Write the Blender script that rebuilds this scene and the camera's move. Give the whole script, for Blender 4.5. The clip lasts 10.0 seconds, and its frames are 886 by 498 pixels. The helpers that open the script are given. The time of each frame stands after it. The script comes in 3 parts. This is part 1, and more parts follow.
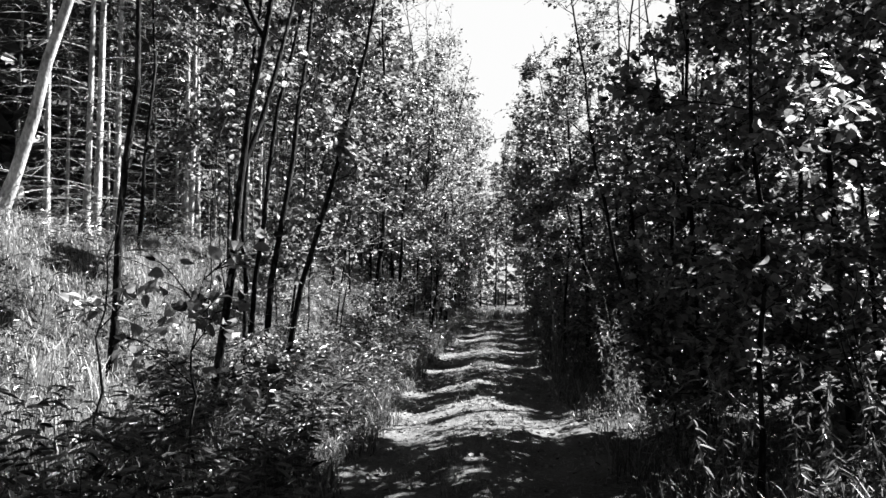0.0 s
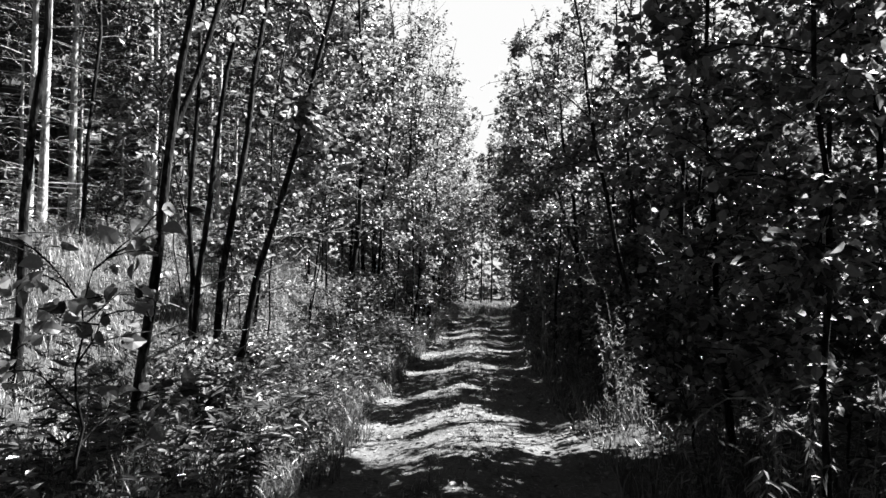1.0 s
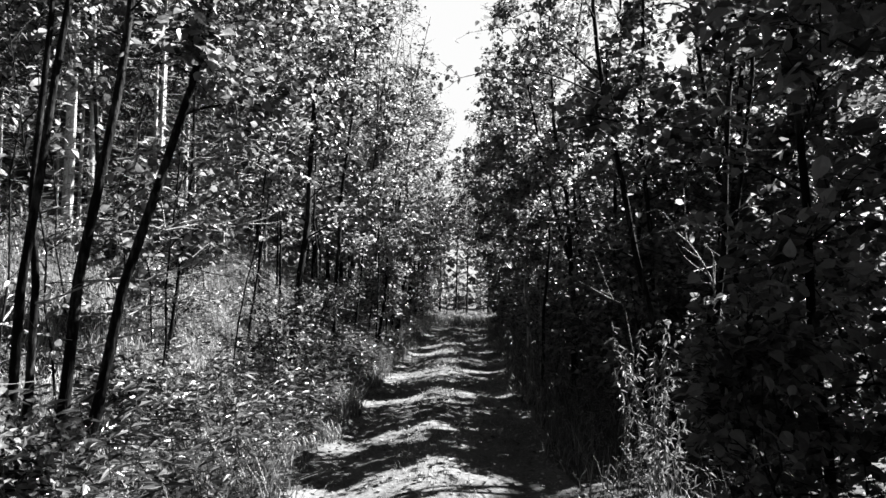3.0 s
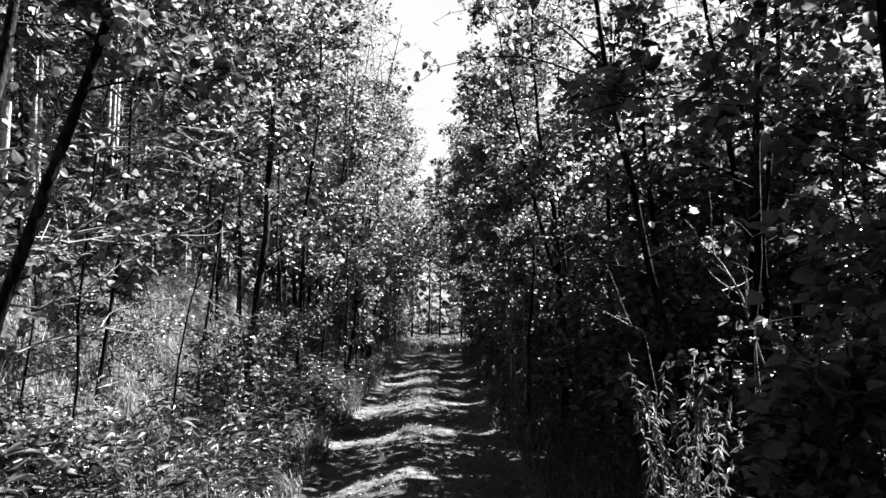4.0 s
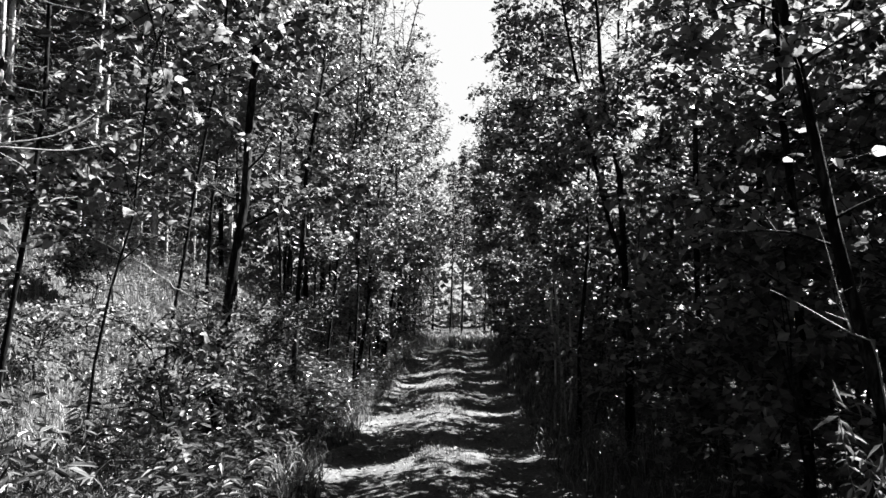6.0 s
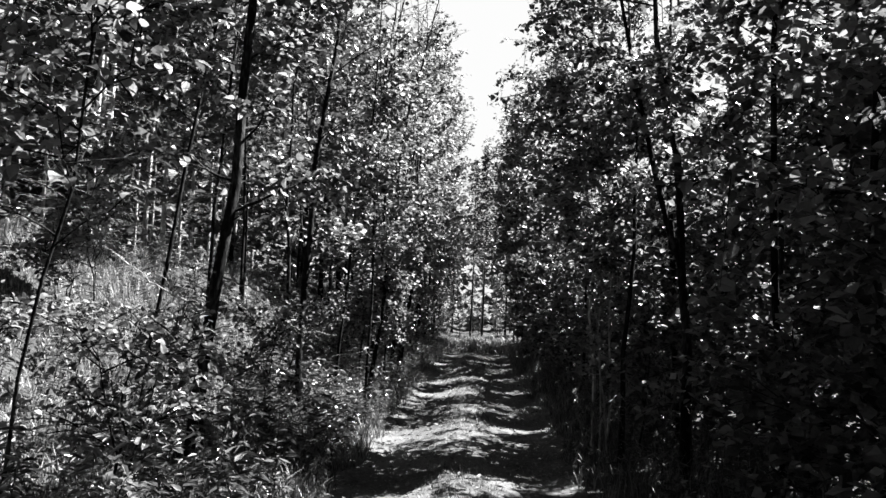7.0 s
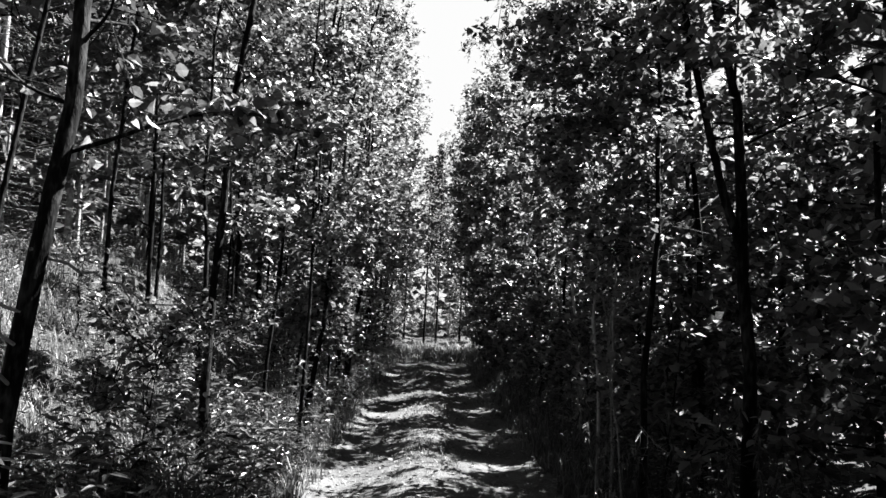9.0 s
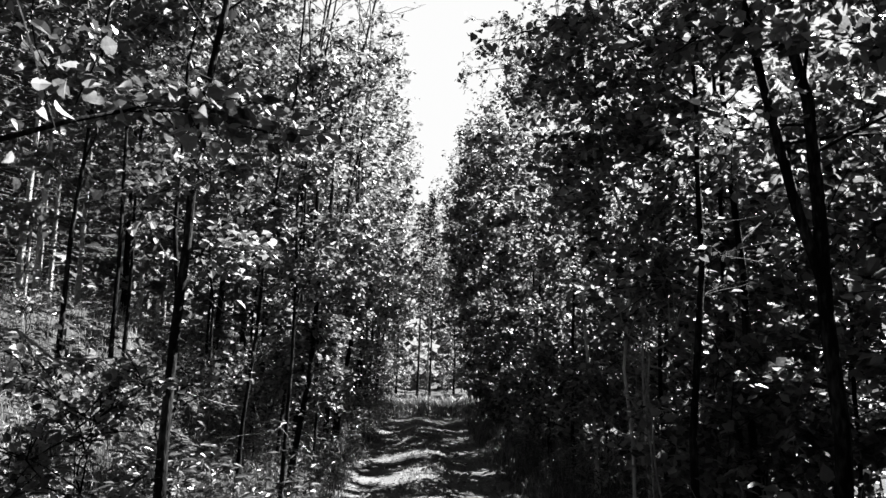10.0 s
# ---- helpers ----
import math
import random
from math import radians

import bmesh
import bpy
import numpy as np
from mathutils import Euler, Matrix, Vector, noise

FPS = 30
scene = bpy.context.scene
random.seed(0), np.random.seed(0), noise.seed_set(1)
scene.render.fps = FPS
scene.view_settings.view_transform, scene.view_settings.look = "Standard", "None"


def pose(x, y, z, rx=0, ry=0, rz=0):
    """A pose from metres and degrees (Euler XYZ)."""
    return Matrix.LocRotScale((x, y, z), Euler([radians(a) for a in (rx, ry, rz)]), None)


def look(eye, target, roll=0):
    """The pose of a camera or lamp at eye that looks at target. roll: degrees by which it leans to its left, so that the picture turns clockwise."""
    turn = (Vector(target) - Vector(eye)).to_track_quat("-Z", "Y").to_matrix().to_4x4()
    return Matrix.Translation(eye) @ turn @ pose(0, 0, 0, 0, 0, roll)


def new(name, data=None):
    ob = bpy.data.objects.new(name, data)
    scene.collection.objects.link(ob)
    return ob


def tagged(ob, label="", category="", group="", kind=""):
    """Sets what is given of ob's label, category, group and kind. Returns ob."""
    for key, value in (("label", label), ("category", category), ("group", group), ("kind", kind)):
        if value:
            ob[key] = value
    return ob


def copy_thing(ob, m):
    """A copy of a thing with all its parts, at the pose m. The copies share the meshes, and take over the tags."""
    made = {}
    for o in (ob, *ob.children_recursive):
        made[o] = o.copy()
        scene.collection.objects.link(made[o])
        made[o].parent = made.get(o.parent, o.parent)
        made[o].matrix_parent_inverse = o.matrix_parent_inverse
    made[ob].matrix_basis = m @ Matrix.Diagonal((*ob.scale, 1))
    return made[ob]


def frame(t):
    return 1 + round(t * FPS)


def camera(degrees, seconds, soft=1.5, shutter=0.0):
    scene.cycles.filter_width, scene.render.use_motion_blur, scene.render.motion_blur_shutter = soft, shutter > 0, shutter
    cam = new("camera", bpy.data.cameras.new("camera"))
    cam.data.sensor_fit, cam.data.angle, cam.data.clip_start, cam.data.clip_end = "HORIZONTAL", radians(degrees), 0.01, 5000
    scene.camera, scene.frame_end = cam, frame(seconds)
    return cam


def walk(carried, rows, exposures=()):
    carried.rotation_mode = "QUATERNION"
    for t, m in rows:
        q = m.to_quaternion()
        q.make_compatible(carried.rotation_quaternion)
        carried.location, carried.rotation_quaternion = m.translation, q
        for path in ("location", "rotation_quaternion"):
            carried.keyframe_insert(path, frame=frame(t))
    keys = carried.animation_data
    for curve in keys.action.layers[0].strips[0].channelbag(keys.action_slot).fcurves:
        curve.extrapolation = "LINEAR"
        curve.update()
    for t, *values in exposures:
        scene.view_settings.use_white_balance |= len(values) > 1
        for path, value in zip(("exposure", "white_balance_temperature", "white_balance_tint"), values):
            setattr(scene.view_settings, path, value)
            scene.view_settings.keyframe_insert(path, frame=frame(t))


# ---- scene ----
cam = camera(62.2, 10.0)
METRES, EYE, TILT, LEAN, TURN = 11.0, 1.6, 2.9, 0.0, 1.9
ROWS = [
    (0.0, 0.0, 0.0, 0.0, 0.0, 0.0, -0.0),
    (0.5, 0.0011, 0.0482, -0.0031, -2.18, -0.39, 0.67),
    (1.0, 0.0062, 0.1039, -0.0052, -1.13, -0.45, -0.2),
    (1.5, 0.0074, 0.1531, -0.0062, -3.04, -0.35, 0.45),
    (2.0, 0.0148, 0.2057, -0.0082, -3.14, -0.21, -0.51),
    (2.2, 0.0164, 0.2265, -0.0092, -3.23, -0.18, -0.65),
    (3.3, 0.0218, 0.3354, -0.0146, -2.80, 0.33, -0.43),
    (3.5, 0.0225, 0.3556, -0.0155, -2.05, 0.35, -0.4),
    (4.0, 0.0206, 0.4068, -0.0173, -5.32, 2.11, -0.11),
    (4.5, 0.0243, 0.4562, -0.0197, -3.82, 2.52, -0.14),
    (5.0, 0.0243, 0.5105, -0.0228, -4.02, 2.25, -0.09),
    (5.5, 0.027, 0.5599, -0.0266, -4.38, 2.09, -0.53),
    (5.7, 0.0277, 0.5799, -0.0276, -3.89, 1.83, -0.64),
    (6.8, 0.0304, 0.6939, -0.0323, -3.54, 1.35, -2.08),
    (7.0, 0.0305, 0.7137, -0.0332, -2.14, 1.68, -2.15),
    (7.5, 0.0285, 0.7621, -0.0358, -4.44, 1.84, -1.71),
    (8.0, 0.0301, 0.8125, -0.04, -2.92, 1.81, -0.38),
    (8.5, 0.0325, 0.8578, -0.0419, -0.67, 1.68, -2.2),
    (9.0, 0.0317, 0.9075, -0.045, -5.99, 2.23, -2.42),
    (9.5, 0.0342, 0.9542, -0.0473, -1.63, 2.3, -2.02),
    (10.0, 0.0327, 0.9961, -0.0497, -6.66, 6.22, -1.55),
]
walk(cam, [(t, pose(0, 0, EYE, TILT, LEAN, TURN) @ pose(METRES * x, METRES * y, METRES * z, 90 + pitch, roll, yaw)) for t, x, y, z, yaw, pitch, roll in ROWS])


# ---- light ----
SUN_EL, SUN_AZ = radians(50), radians(30)      # height; turn from +x, across the track, towards the far end
SUN = np.array([math.cos(SUN_EL) * math.cos(SUN_AZ), math.cos(SUN_EL) * math.sin(SUN_AZ), math.sin(SUN_EL)])
scene.view_settings.exposure = 3.25
world = bpy.data.worlds.new("sky")
scene.world = world
world.use_nodes = True
wt = world.node_tree
sky = wt.nodes.new("ShaderNodeTexSky")
sky.sky_type, sky.sun_disc = "NISHITA", False
sky.sun_elevation, sky.sun_rotation = SUN_EL, radians(90) - SUN_AZ
sky.dust_density = 3.0
grey = wt.nodes.new("ShaderNodeRGBToBW")
wt.links.new(sky.outputs["Color"], grey.inputs["Color"])
wt.links.new(grey.outputs["Val"], wt.nodes["Background"].inputs["Color"])
wt.nodes["Background"].inputs["Strength"].default_value = 0.003
sun = new("sun", bpy.data.lights.new("sun", "SUN"))
sun.data.energy, sun.data.angle = 5.0, radians(0.5)
sun.matrix_world = look(tuple(SUN * 50), (0, 0, 0))


# bright summer haze that stands all round behind the woods
haze = bpy.data.materials.new("white_haze")
haze.use_nodes = True
glow = haze.node_tree.nodes.new("ShaderNodeEmission")
glow.inputs["Color"].default_value, glow.inputs["Strength"].default_value = (1, 1, 1, 1), 0.103
haze.node_tree.links.new(glow.outputs[0], haze.node_tree.nodes["Material Output"].inputs["Surface"])
bm = bmesh.new()
low_ring = [bm.verts.new((600 * math.cos(a * math.pi / 32), 600 * math.sin(a * math.pi / 32), -5)) for a in range(64)]
top_ring = [bm.verts.new((600 * math.cos(a * math.pi / 32), 600 * math.sin(a * math.pi / 32), 360)) for a in range(64)]
for a in range(64):
    bm.faces.new((low_ring[a], top_ring[a], top_ring[a - 1], low_ring[a - 1]))
ring = bpy.data.meshes.new("backdrop")
bm.to_mesh(ring)
bm.free()
ring.materials.append(haze)
tagged(new("backdrop", ring), "white hazy summer sky low behind the woods", "sky", kind="structure")


# ---- materials: the film is black and white, so all colours are greys ----
def material(name, low, high, size, rough=0.8, bump=0.3, through_light=0.0, island=0.0, fine=8.0, spec=0.3, stretch=(1, 1, 1), edges=None):
    m = bpy.data.materials.new(name)
    m.use_nodes = True
    n, k = m.node_tree.nodes, m.node_tree.links
    b = n["Principled BSDF"]
    b.inputs["Roughness"].default_value = rough
    b.inputs["Specular IOR Level"].default_value = spec
    geo = n.new("ShaderNodeNewGeometry")
    mp = n.new("ShaderNodeMapping")
    mp.inputs["Scale"].default_value = stretch
    k.new(geo.outputs["Position"], mp.inputs["Vector"])
    big, small = n.new("ShaderNodeTexNoise"), n.new("ShaderNodeTexNoise")
    for tex, s, d in ((big, size, 4), (small, size * fine, 6)):
        tex.inputs["Scale"].default_value, tex.inputs["Detail"].default_value = s, d
        k.new(mp.outputs["Vector"], tex.inputs["Vector"])
    add = n.new("ShaderNodeMath")
    add.operation = "MULTIPLY_ADD"
    add.inputs[1].default_value = 0.5
    k.new(small.outputs["Fac"], add.inputs[0])
    half = n.new("ShaderNodeMath")
    half.operation = "MULTIPLY"
    half.inputs[1].default_value = 0.5
    k.new(big.outputs["Fac"], half.inputs[0])
    k.new(half.outputs[0], add.inputs[2])
    value = add.outputs[0]
    if island:
        mix = n.new("ShaderNodeMix")
        mix.inputs[0].default_value = island
        k.new(value, mix.inputs[2])
        k.new(geo.outputs["Random Per Island"], mix.inputs[3])
        value = mix.outputs[0]
    ramp = n.new("ShaderNodeValToRGB")
    e = ramp.color_ramp.elements
    e[0].position, e[1].position = edges or ((0.36, 0.64) if not island else (0.15, 0.85))
    e[0].color, e[1].color = (low, low, low, 1), (high, high, high, 1)
    k.new(value, ramp.inputs[0])
    k.new(ramp.outputs[0], b.inputs["Base Color"])
    if bump:
        bp = n.new("ShaderNodeBump")
        bp.inputs["Strength"].default_value, bp.inputs["Distance"].default_value = bump, 0.02
        k.new(small.outputs["Fac"], bp.inputs["Height"])
        k.new(bp.outputs[0], b.inputs["Normal"])
    if through_light:
        tr = n.new("ShaderNodeBsdfTranslucent")
        clear = n.new("ShaderNodeVectorMath")      # thin blades let more light through than they throw back
        clear.operation = "SCALE"
        clear.inputs["Scale"].default_value = 1.5
        k.new(ramp.outputs[0], clear.inputs[0])
        k.new(clear.outputs[0], tr.inputs["Color"])
        ms = n.new("ShaderNodeMixShader")
        ms.inputs[0].default_value = through_light
        k.new(b.outputs[0], ms.inputs[1])
        k.new(tr.outputs[0], ms.inputs[2])
        k.new(ms.outputs[0], n["Material Output"].inputs["Surface"])
    return m


LEAF = material("broad_leaf", 0.006, 0.18, 9, rough=0.42, bump=0.0, through_light=0.52, island=0.6, spec=0.5, edges=(0.24, 0.88))
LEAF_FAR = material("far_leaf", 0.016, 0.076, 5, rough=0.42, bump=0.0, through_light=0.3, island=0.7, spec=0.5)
GRASS = material("grass_blade", 0.010, 0.18, 3, rough=0.5, bump=0.0, through_light=0.2, island=0.6, spec=0.4, edges=(0.32, 0.9))
DRY = material("dry_grass_blade", 0.035, 0.29, 3, rough=0.6, bump=0.0, through_light=0.2, island=0.6, spec=0.3)
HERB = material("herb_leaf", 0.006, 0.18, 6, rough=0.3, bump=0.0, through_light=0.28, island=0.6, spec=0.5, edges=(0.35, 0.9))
# paler herb copy: the sun on the clump is put into its leaf colour
SUNLIT_HERB = material("sunlit_herb_leaf", 0.045, 0.20, 6, rough=0.45, bump=0.0, through_light=0.3, island=0.6, spec=0.4)
NEEDLE = material("spruce_needle", 0.006, 0.034, 6, rough=0.6, bump=0.0, island=0.5)
# dark bark; sun dapples are put into its colour as pale blotches
BARK = material("dark_dappled_bark", 0.0015, 0.042, 7, rough=0.9, bump=0.7, stretch=(1, 1, 0.3), fine=6, spec=0.1, edges=(0.5, 0.7))
PALE = material("pale_bark", 0.09, 0.42, 5, rough=0.85, bump=0.5, stretch=(1, 1, 0.5), fine=6)
TWIG = material("dry_twig", 0.06, 0.22, 8, rough=0.8, bump=0.2)
SOIL = material("forest_soil", 0.009, 0.032, 1.5, rough=0.95, bump=0.8, fine=18)
DIRT = material("track_dirt", 0.014, 0.085, 1.3, rough=0.95, bump=0.9, fine=22)
LITTER = material("dead_leaf", 0.022, 0.130, 8, rough=0.7, bump=0.0, island=0.9)
STONE = material("pebble", 0.068, 0.187, 9, rough=0.85, bump=0.4, island=0.5)


# ---- mesh tools ----
def smooth(a, lo, hi):
    t = np.clip((a - lo) / (hi - lo), 0, 1)
    return t * t * (3 - 2 * t)


def unit(a):
    return a / np.maximum(np.linalg.norm(a, axis=-1, keepdims=True), 1e-9)


def quad_mesh(name, chunks, soft=()):
    """chunks: (vertices, quads, material); soft: the materials that are shaded smooth."""
    vs, qs, ms, mats, start = [], [], [], [], 0
    for v, q, m in chunks:
        if not len(v):
            continue
        if m not in mats:
            mats.append(m)
        vs.append(v), qs.append(q + start)
        ms.append(np.full(len(q), mats.index(m), np.int32))
        start += len(v)
    v, q, mi = np.concatenate(vs), np.concatenate(qs), np.concatenate(ms)
    me = bpy.data.meshes.new(name)
    me.vertices.add(len(v)), me.loops.add(q.size), me.polygons.add(len(q))
    me.vertices.foreach_set("co", v.astype(np.float32).ravel())
    me.loops.foreach_set("vertex_index", q.astype(np.int32).ravel())
    me.polygons.foreach_set("loop_start", np.arange(0, q.size, 4, dtype=np.int32))
    me.polygons.foreach_set("material_index", mi)
    me.polygons.foreach_set("use_smooth", np.isin(mi, [mats.index(m) for m in soft if m in mats]))
    for m in mats:
        me.materials.append(m)
    me.update(calc_edges=True)
    return me


def tubes(lines, radii, sides):
    """lines (n, k, 3), radii (n, k): open tapered tubes."""
    n, k, _ = lines.shape
    way = unit(np.gradient(lines, axis=1))
    ref = np.where(np.abs(way[..., 2:3]) > 0.8, np.array([1.0, 0, 0]), np.array([0, 0, 1.0]))
    a = unit(np.cross(way, ref))
    b = np.cross(way, a)
    ang = np.arange(sides) * 2 * math.pi / sides
    ring = a[:, :, None] * np.cos(ang)[:, None] + b[:, :, None] * np.sin(ang)[:, None]
    v = (lines[:, :, None] + ring * radii[:, :, None, None]).reshape(-1, 3)
    i, j, s = np.meshgrid(np.arange(n), np.arange(k - 1), np.arange(sides), indexing="ij")
    o, t = i * k * sides, (s + 1) % sides
    q = np.stack([o + j * sides + s, o + j * sides + t, o + (j + 1) * sides + t, o + (j + 1) * sides + s], -1).reshape(-1, 4)
    return v, q


def leaf_shapes(at, way, up, long, wide, fold=0.25, droop=0.2, slim=False):
    way = unit(way)
    side = unit(np.cross(up, way))
    up = np.cross(way, side)
    t = np.array([0, 0.30, 0.72, 1, 0.72, 0.30])
    s = np.array([0, 0.5, 0.36 if not slim else 0.26, 0, -0.36 if not slim else -0.26, -0.5])
    v = (at[:, None] + way[:, None] * (t[:, None] * long[:, None, None]) + side[:, None] * (s[:, None] * wide[:, None, None])
         + up[:, None] * (fold * np.abs(s)[:, None] * wide[:, None, None] - droop * (t ** 2)[:, None] * long[:, None, None]))
    o = np.arange(len(at))[:, None] * 6
    q = np.concatenate([o + np.array([0, 1, 2, 3]), o + np.array([0, 3, 4, 5])])
    return v.reshape(-1, 3), q


def round_leaves(at, way, up, long, wide, fold=0.25, droop=0.3):
    """Broad oval leaves with a pointed tip, folded along the midrib."""
    way = unit(way)
    side = unit(np.cross(up, way))
    up = np.cross(way, side)
    t = np.array([0, 0.45, 1.0, 0.85, 0.66, 0.38, 0.12, 0.85, 0.66, 0.38, 0.12])
    s = np.array([0, 0, 0, 0.16, 0.37, 0.5, 0.33, -0.16, -0.37, -0.5, -0.33])
    v = (at[:, None] + way[:, None] * (t[:, None] * long[:, None, None]) + side[:, None] * (s[:, None] * wide[:, None, None])
         + up[:, None] * (fold * np.abs(s)[:, None] * wide[:, None, None] - droop * (t ** 2)[:, None] * long[:, None, None]))
    o = np.arange(len(at))[:, None] * 11
    q = np.concatenate([o + np.array(c) for c in ((0, 6, 5, 1), (1, 5, 4, 3), (1, 3, 2, 7), (1, 7, 8, 9), (0, 1, 9, 10))])
    return v.reshape(-1, 3), q


def leaf_diamonds(at, way, up, long, wide):
    """Leaves seen from afar: one bent diamond each."""
    way = unit(way)
    side = unit(np.cross(up, way))
    drop = np.cross(way, side) * (0.15 * long)[:, None]
    v = np.stack([at, at + way * (0.5 * long)[:, None] + side * (0.5 * wide)[:, None], at + way * long[:, None] - drop,
                  at + way * (0.5 * long)[:, None] - side * (0.5 * wide)[:, None]], 1).reshape(-1, 3)
    return v, np.arange(len(v)).reshape(-1, 4)


def blades(at, high, wide, lean, rng, rows=4):
    n = len(at)
    az = rng.uniform(0, 2 * math.pi, n)
    out = np.stack([np.cos(az), np.sin(az), np.zeros(n)], -1)
    side = np.stack([-np.sin(az), np.cos(az), np.zeros(n)], -1)
    t = np.linspace(0, 1, rows)
    mid = at[:, None] + out[:, None] * (lean * high)[:, None, None] * (t ** 2)[:, None] + np.array([0, 0, 1.0]) * (high[:, None] * (t - 0.45 * np.clip(lean, 0, 1.2)[:, None] * t ** 3))[..., None]
    w = wide[:, None] * (1 - 0.9 * t ** 1.6)
    v = np.stack([mid - side[:, None] * w[..., None] / 2, mid + side[:, None] * w[..., None] / 2], 2).reshape(-1, 3)
    i, j = np.meshgrid(np.arange(n), np.arange(rows - 1), indexing="ij")
    o = i * rows * 2 + j * 2
    return v, np.stack([o, o + 1, o + 3, o + 2], -1).reshape(-1, 4)


def part(name, mesh, parent, label=""):
    ob = new(name, mesh)
    ob.parent = parent
    return tagged(ob, label)


# ---- the lie of the land ----
def middle(y):
    """The middle of the track."""
    return 0.1 + 0.055 * np.logaddexp(0, (np.asarray(y, float) - 11) / 2.0) * 2.0


def ripple(x, y):
    return (np.sin(1.7 * x + 0.6 * y + 1) + np.sin(0.9 * y - 1.3 * x) + 0.6 * np.sin(3.1 * y + 2.2 * x + 2) + 0.5 * np.sin(5.3 * x - 2.9 * y)) / 3.1


def lie(x, y):
    x, y = np.asarray(x, float), np.asarray(y, float)
    d = x - middle(y)
    track = 0.065 * np.exp(-(d / 0.32) ** 2) - 0.05 * np.exp(-((np.abs(d) - 0.8) / 0.28) ** 2)
    bank = 0.30 * smooth(-d, 1.3, 2.2) + 2.05 * smooth(-d, 2.2, 6.0) + 0.04 * np.clip(-d - 6, 0, 60)
    right = 0.12 * smooth(d, 1.4, 2.2)
    off = smooth(np.abs(d), 1.2, 2.4)
    return track + bank + right + ripple(x, y) * (0.014 + 0.11 * off) + 0.05 * off * ripple(2.7 * y + 1, 2.3 * x)


def ground_sheet(name, xs, ys, mat, lift=0.0, follow=False):
    gx, gy = np.meshgrid(xs, ys)
    if follow:
        gx = gx * (1 + 0.05 * np.sin(1.1 * gy) + 0.04 * np.sin(3.3 * gy + 1)) + middle(gy)
    v = np.stack([gx, gy, lie(gx, gy) + lift], -1).reshape(-1, 3)
    nx = len(xs)
    i, j = np.meshgrid(np.arange(len(ys) - 1), np.arange(nx - 1), indexing="ij")
    o = i * nx + j
    return new(name, quad_mesh(name, [(v, np.stack([o, o + 1, o + nx + 1, o + nx], -1).reshape(-1, 4), mat)], soft=(mat,)))


far = np.geomspace(0.4, 400, 26)
ground = ground_sheet("ground", np.concatenate([-8.5 - far[::-1], np.arange(-8.5, 8.5, 0.17), 8.5 + far]),
                      np.concatenate([-6 - far[::-1], np.arange(-6, 40, 0.2), 40 + far]), SOIL)
tagged(ground, "dark forest soil rising into a bank beside the track", "ground", kind="structure")
track = ground_sheet("road", np.linspace(-1.22, 1.22, 42), np.arange(-6, 36, 0.08), DIRT, 0.012, True)
tagged(track, "pale dirt forest track with two worn ruts", "track", kind="structure")

# ---- where the crowns leave room, and where the sun comes through ----
# places that the sun reaches: middle along the track, half length, left edge, right edge, share let through
GLEAMS = [(9.0, 0.8, -1.4, 1.0, 0.88), (11.7, 0.24, -1.3, 0.5, 0.9), (14.6, 0.27, -1.3, 0.8, 0.85), (17.9, 0.25, -1.3, 0.9, 0.9),
          (22.5, 0.09, -1.0, 1.2, 0.4), (28.9, 0.12, -1.0, 1.0, 0.4),
          (10.3, 1.5, -3.2, -1.3, 0.9), (8.6, 0.55, 0.7, 1.9, 0.97)]


